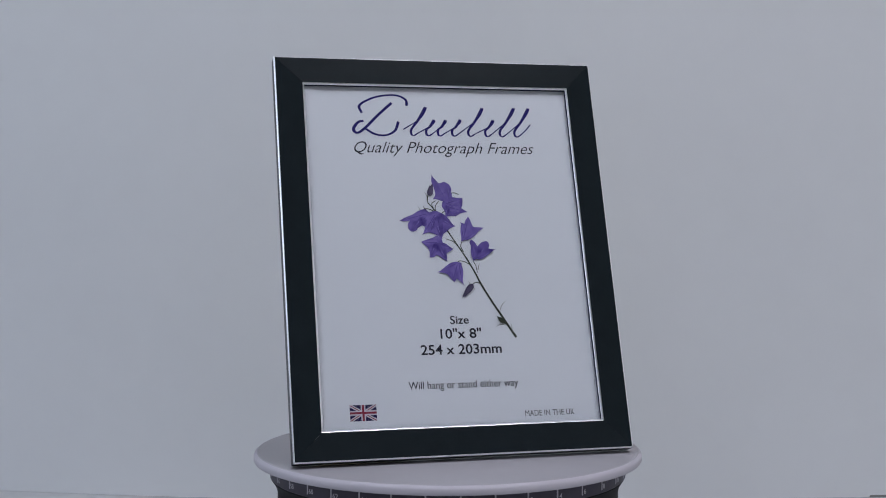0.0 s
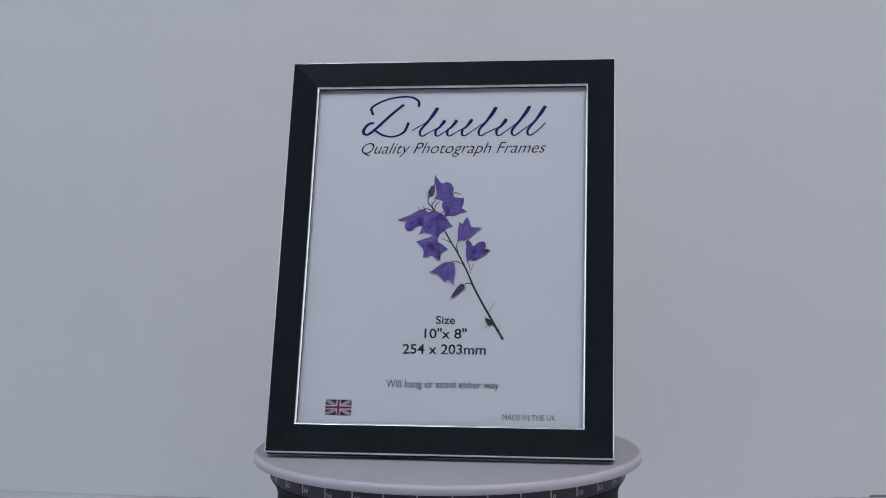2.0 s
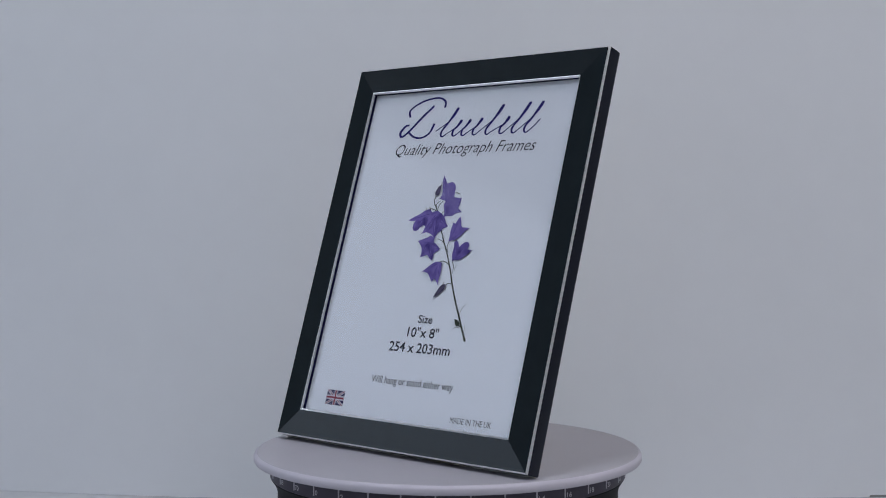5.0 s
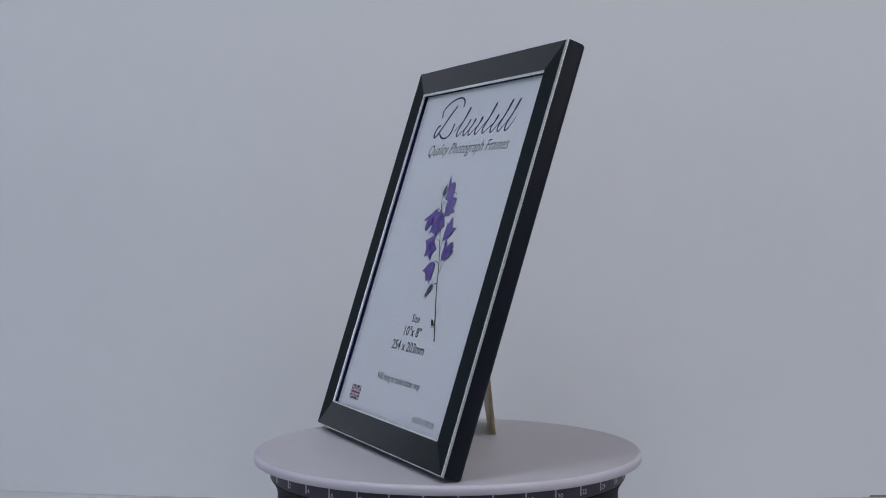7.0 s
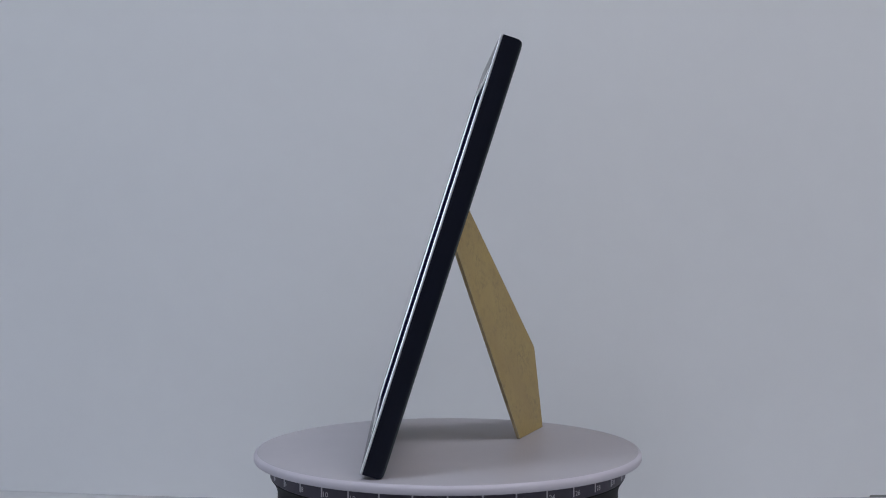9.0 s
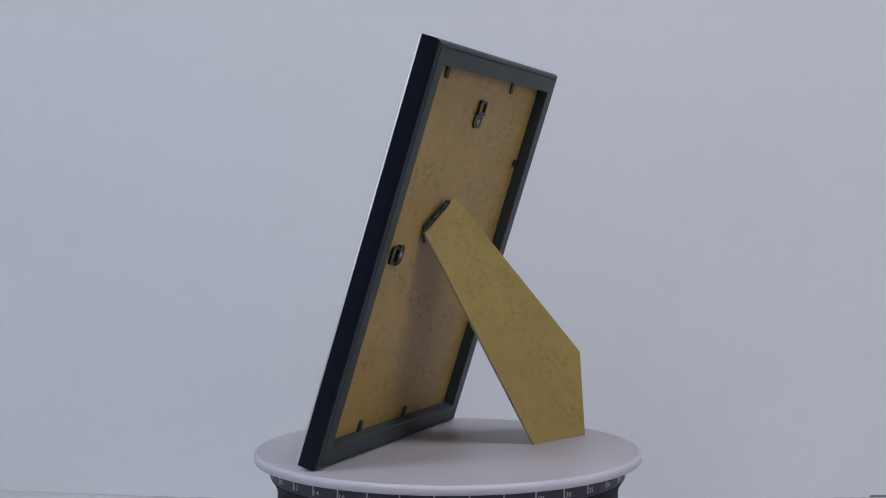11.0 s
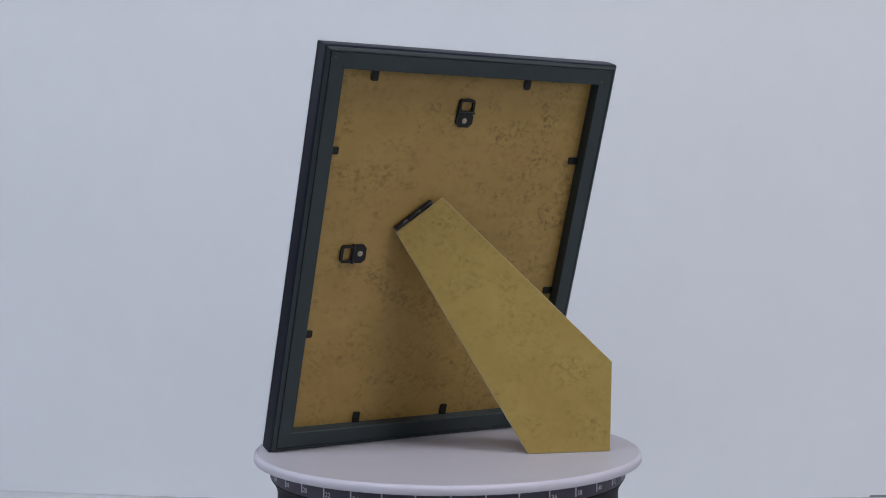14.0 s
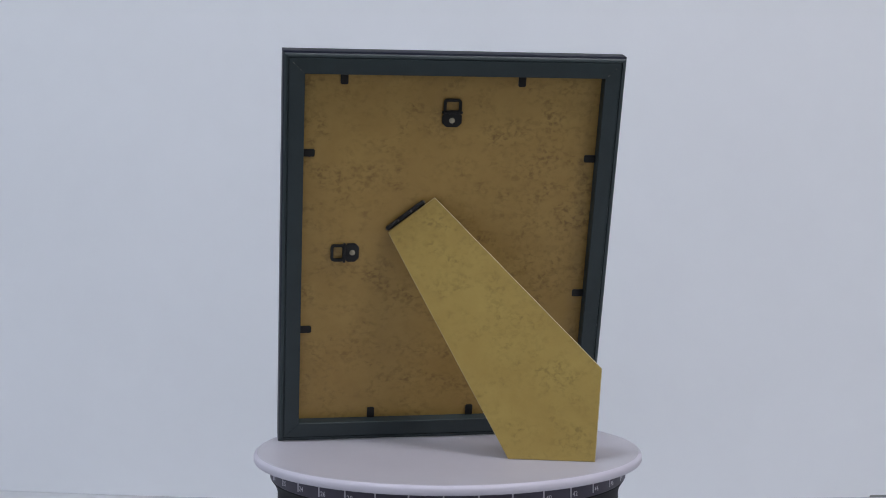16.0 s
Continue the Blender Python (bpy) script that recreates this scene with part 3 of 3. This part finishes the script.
    blossom([(830, 425), (836, 430), (840, 437), (848, 430), (858, 428), (862, 434), (860, 441), (874, 443), (860, 446), (852, 452), (843, 458), (834, 460), (830, 463), (828, 450), (829, 438), (826, 430)],
            [((832, 460), (830, 428), 4), ((833, 459), (858, 430), 7), ((834, 459), (870, 443), 5)])
    blossom([(800, 464), (808, 466), (807, 478), (806, 490), (809, 506), (802, 498), (796, 494), (792, 500), (786, 493), (780, 486), (772, 483), (762, 482), (774, 477), (784, 469), (792, 465)],
            [((801, 466), (767, 481), 5), ((801, 467), (789, 496), 6), ((803, 467), (806, 502), 5)])
    for base, tips in (((826, 503), [((803, 528), 5), ((808, 527), 3)]), ((760, 348), [((768, 327), 5), ((763, 329), 3)]), ((877, 574), [((864, 562), 4)])):
        blossom((), [(base, tip, wide) for tip, wide in tips], BUD if base[1] < 560 else STEM, "printed_bud", "closed grey-violet printed bud")
    return paper


def hanger_mesh():
    """A flat strap hanger: a square loop over a plate with rounded corners."""
    bm = bmesh.new()
    prism(bm, rounded(-0.0067, 0.0067, -0.0100, 0.0008, 0.0028, 1), -0.0003, 0.0011)
    ring_out, ring_in = rounded(-0.0062, 0.0062, -0.0004, 0.0098, 0.0026), rounded(-0.0043, 0.0043, 0.0016, 0.0078, 0.0010)
    vs = [[[bm.verts.new((x, yy, z)) for x, z in ring] for ring in (ring_out, ring_in)] for yy in (0.0004, 0.0020)]
    n = len(ring_out)
    for i in range(n):
        j = (i + 1) % n
        for k in (0, 1):
            bm.faces.new((vs[k][0][i], vs[k][0][j], vs[k][1][j], vs[k][1][i]))
            bm.faces.new((vs[0][k][i], vs[0][k][j], vs[1][k][j], vs[1][k][i]))
    box(bm, -0.0070, 0.0070, -0.0002, 0.0026, -0.0006, 0.0012, bevel=0.0005)
    return bm


def build_frame():
    ob = empty("picture_frame", "black and silver picture frame leaning on its strut", "picture frame", STAND)
    for side in ("top", "bottom", "left", "right"):
        rail = part("rail", rail_mesh(BODY, side, 10, (0, 1, 2, 3, 4), (8, 9)), [BLACK_LEVEL if side in ("top", "bottom") else BLACK_UPRIGHT_DULLED, BLACK_BACK, BLACK_EDGE, SIGHT_NAVY], ob, "satin black mitred moulding", smooth=True)
        part("outer_bead", rail_mesh(BEAD_OUT, side), SILVER, rail, "thin bright silver outer line")
        part("inner_bead", rail_mesh(BEAD_IN, side), SILVER, rail, "thin bright silver inner line")
        if side == "top":
            for sign in (-1, 1):
                bm = box(bmesh.new(), -0.0034, -0.0025, 0.0, 0.0001, -0.00022, 0.00018)
                box(bm, -0.0002, 0.0004, 0.0, 0.0001, -0.00012, 0.00022)
                box(bm, 0.0026, 0.0044, 0.0, 0.0001, -0.00030, 0.00010)
                chip = part("mitre_wear", bm, CHIP, rail, "pale chipped mitre joint")
                chip.matrix_basis = pose(sign * (WIDE / 2 - 0.0098), 0.00002, HIGH - 0.0098, 0, -45 * sign, 0)
    pane = part("glass_pane", box(bmesh.new(), -0.1014, 0.1014, -GLASS_W, -GLASS_W + 0.0002, 0.0138, HIGH - 0.0138), GLASS, ob, "clear flat glass")
    pane.visible_shadow = False
    build_print(ob)
    part("backboard", box(bmesh.new(), -0.1016, 0.1016, -PAPER_W + 0.0003, -BOARD_W, 0.0138, HIGH - 0.0138), BOARD, ob, "mottled tan fibreboard back")
    # spring points that hold the board
    yb = -BOARD_W
    for x, z, turn in ((0.0751, HIGH - REBATE, 0), (-0.0458, HIGH - REBATE, 0), (0.0495, REBATE, 180), (-0.0231, REBATE, 180),
                       (WIDE / 2 - REBATE, 0.213, 90), (WIDE / 2 - REBATE, 0.0844, 90), (REBATE - WIDE / 2, 0.2099, -90), (REBATE - WIDE / 2, 0.1097, -90)):
        bm = bmesh.new()
        prism(bm, [(-0.0026, 0.001), (-0.0026, -0.0072), (-0.0018, -0.0080), (0.0018, -0.0080), (0.0026, -0.0072), (0.0026, 0.001)], 0.0003, 0.0011)
        part("retaining_point", bm, DARK_STEEL, ob, "blackened flat metal point").matrix_basis = pose(x, yb, z, 0, turn, 0)
    for x, z, turn in ((0.0013, 0.2417, 0), (0.0718, 0.1416, 90)):
        hang = part("hanger", hanger_mesh(), DARK_STEEL, ob, "black metal hanging loop")
        hang.matrix_basis = pose(x, yb, z, 0, turn, 0)
        screw = lathe(bmesh.new(), [(0, 0.0018), (0.0011, 0.0017), (0.0019, 0.0013), (0.0021, 0.0008), (0, 0.0008)], 20)
        part("rivet", screw, RIVET, hang, "dull brassy rivet", smooth=True).matrix_basis = pose(0, 0, -0.0054, -90)
    # strut, in the space of the turntable, then brought into the frame's
    back = STAND.inverted()
    corners = [Vector(c) for c in ((0.0108, 0.0109, 0.1746), (0.0424, 0.0014, 0.1511), (-0.0312, 0.0533, 0.0002), (-0.0849, 0.0747, 0.0002), (-0.0913, 0.0687, 0.0609))]
    inward = (corners[1] - corners[0]).cross(corners[4] - corners[0]).normalized()
    inward = inward if inward.y < 0 else -inward
    bm = bmesh.new()
    outer = [bm.verts.new(back @ c) for c in corners]
    inner = []
    for c in corners:
        p = c + inward * 0.0026
        p.z = max(p.z, 0.0002)
        inner.append(bm.verts.new(back @ p))
    bm.faces.new(outer)
    bm.faces.new(inner[::-1])
    for i in range(5):
        j = (i + 1) % 5
        bm.faces.new((outer[i], inner[i], inner[j], outer[j]))
    bmesh.ops.bevel(bm, geom=bm.edges[:], offset=0.0003, segments=1, affect="EDGES")
    facing = (back.to_3x3() @ inward).normalized()
    bm.normal_update()
    for f in bm.faces:
        f.material_index = 0 if abs(f.normal.dot(facing)) > 0.99 else 1
    part("strut", bm, [STRUT, STRUT_EDGE], ob, "angled tan fibreboard strut standing on the disc")
    # hinge along the strut's upper end
    a, b = back @ corners[0], back @ corners[1]
    along = b - a
    length = along.length
    ax = along.normalized()
    out = Vector((0, 1, 0))
    side = ax.cross(out)
    side = side if side.z > 0 else -side
    m = Matrix((ax, out, side)).transposed().to_4x4()
    m.translation = (a + b) / 2
    hinge = part("hinge", box(bmesh.new(), -length * 0.30, length * 0.48, -0.0028, -0.0020, -0.012, 0.0030, bevel=0.0003), DARK_STEEL, ob, "dark metal hinge with a bright pin")
    hinge.matrix_basis = m
    for x0, x1 in ((-0.30, -0.05), (-0.03, 0.22), (0.24, 0.48)):
        knuckle = lathe(bmesh.new(), [(0, x0 * length), (0.0013, x0 * length), (0.0015, x0 * length + 0.0003), (0.0015, x1 * length - 0.0003), (0.0013, x1 * length), (0, x1 * length)], 16)
        part("knuckle", knuckle, DARK_STEEL, hinge, smooth=True).matrix_basis = pose(0, -0.0008, 0.0016, 0, 90, 0)
    pin = lathe(bmesh.new(), [(0, -0.32 * length), (0.0009, -0.32 * length), (0.0009, 0.50 * length), (0, 0.50 * length)], 12)
    part("pin", pin, PIN_STEEL, hinge, smooth=True).matrix_basis = pose(0, -0.0008, 0.0016, 0, 90, 0)
    return ob


picture_frame = build_frame()

# ---- the turn ----
TURNS = [(0.0, 15.75), (0.5, 10.14), (1.0, 4.35), (1.5, -1.25), (2.0, -6.6), (2.5, -12.1), (3.0, -17.98), (3.5, -23.87), (4.0, -29.95), (5.25, -44.4),
         (6.5, -58.85), (7.0, -64.94), (7.5, -71.0), (8.0, -76.75), (8.5, -82.3), (9.0, -87.97), (10.25, -102.9), (11.5, -117.6), (12.0, -123.3),
         (12.5, -129.3), (13.0, -135.2), (13.5, -141.15), (14.0, -147.1), (14.5, -152.8), (15.0, -158.25), (15.5, -163.75), (16.0, -169.1)]


def motions():
    walk(platter, [(t, pose(0, 0, -TABLE_Z, 0, 0, a)) for t, a in TURNS])
    walk(picture_frame, [(t, pose(0, 0, 0, 0, 0, a) @ STAND) for t, a in TURNS])


motions()
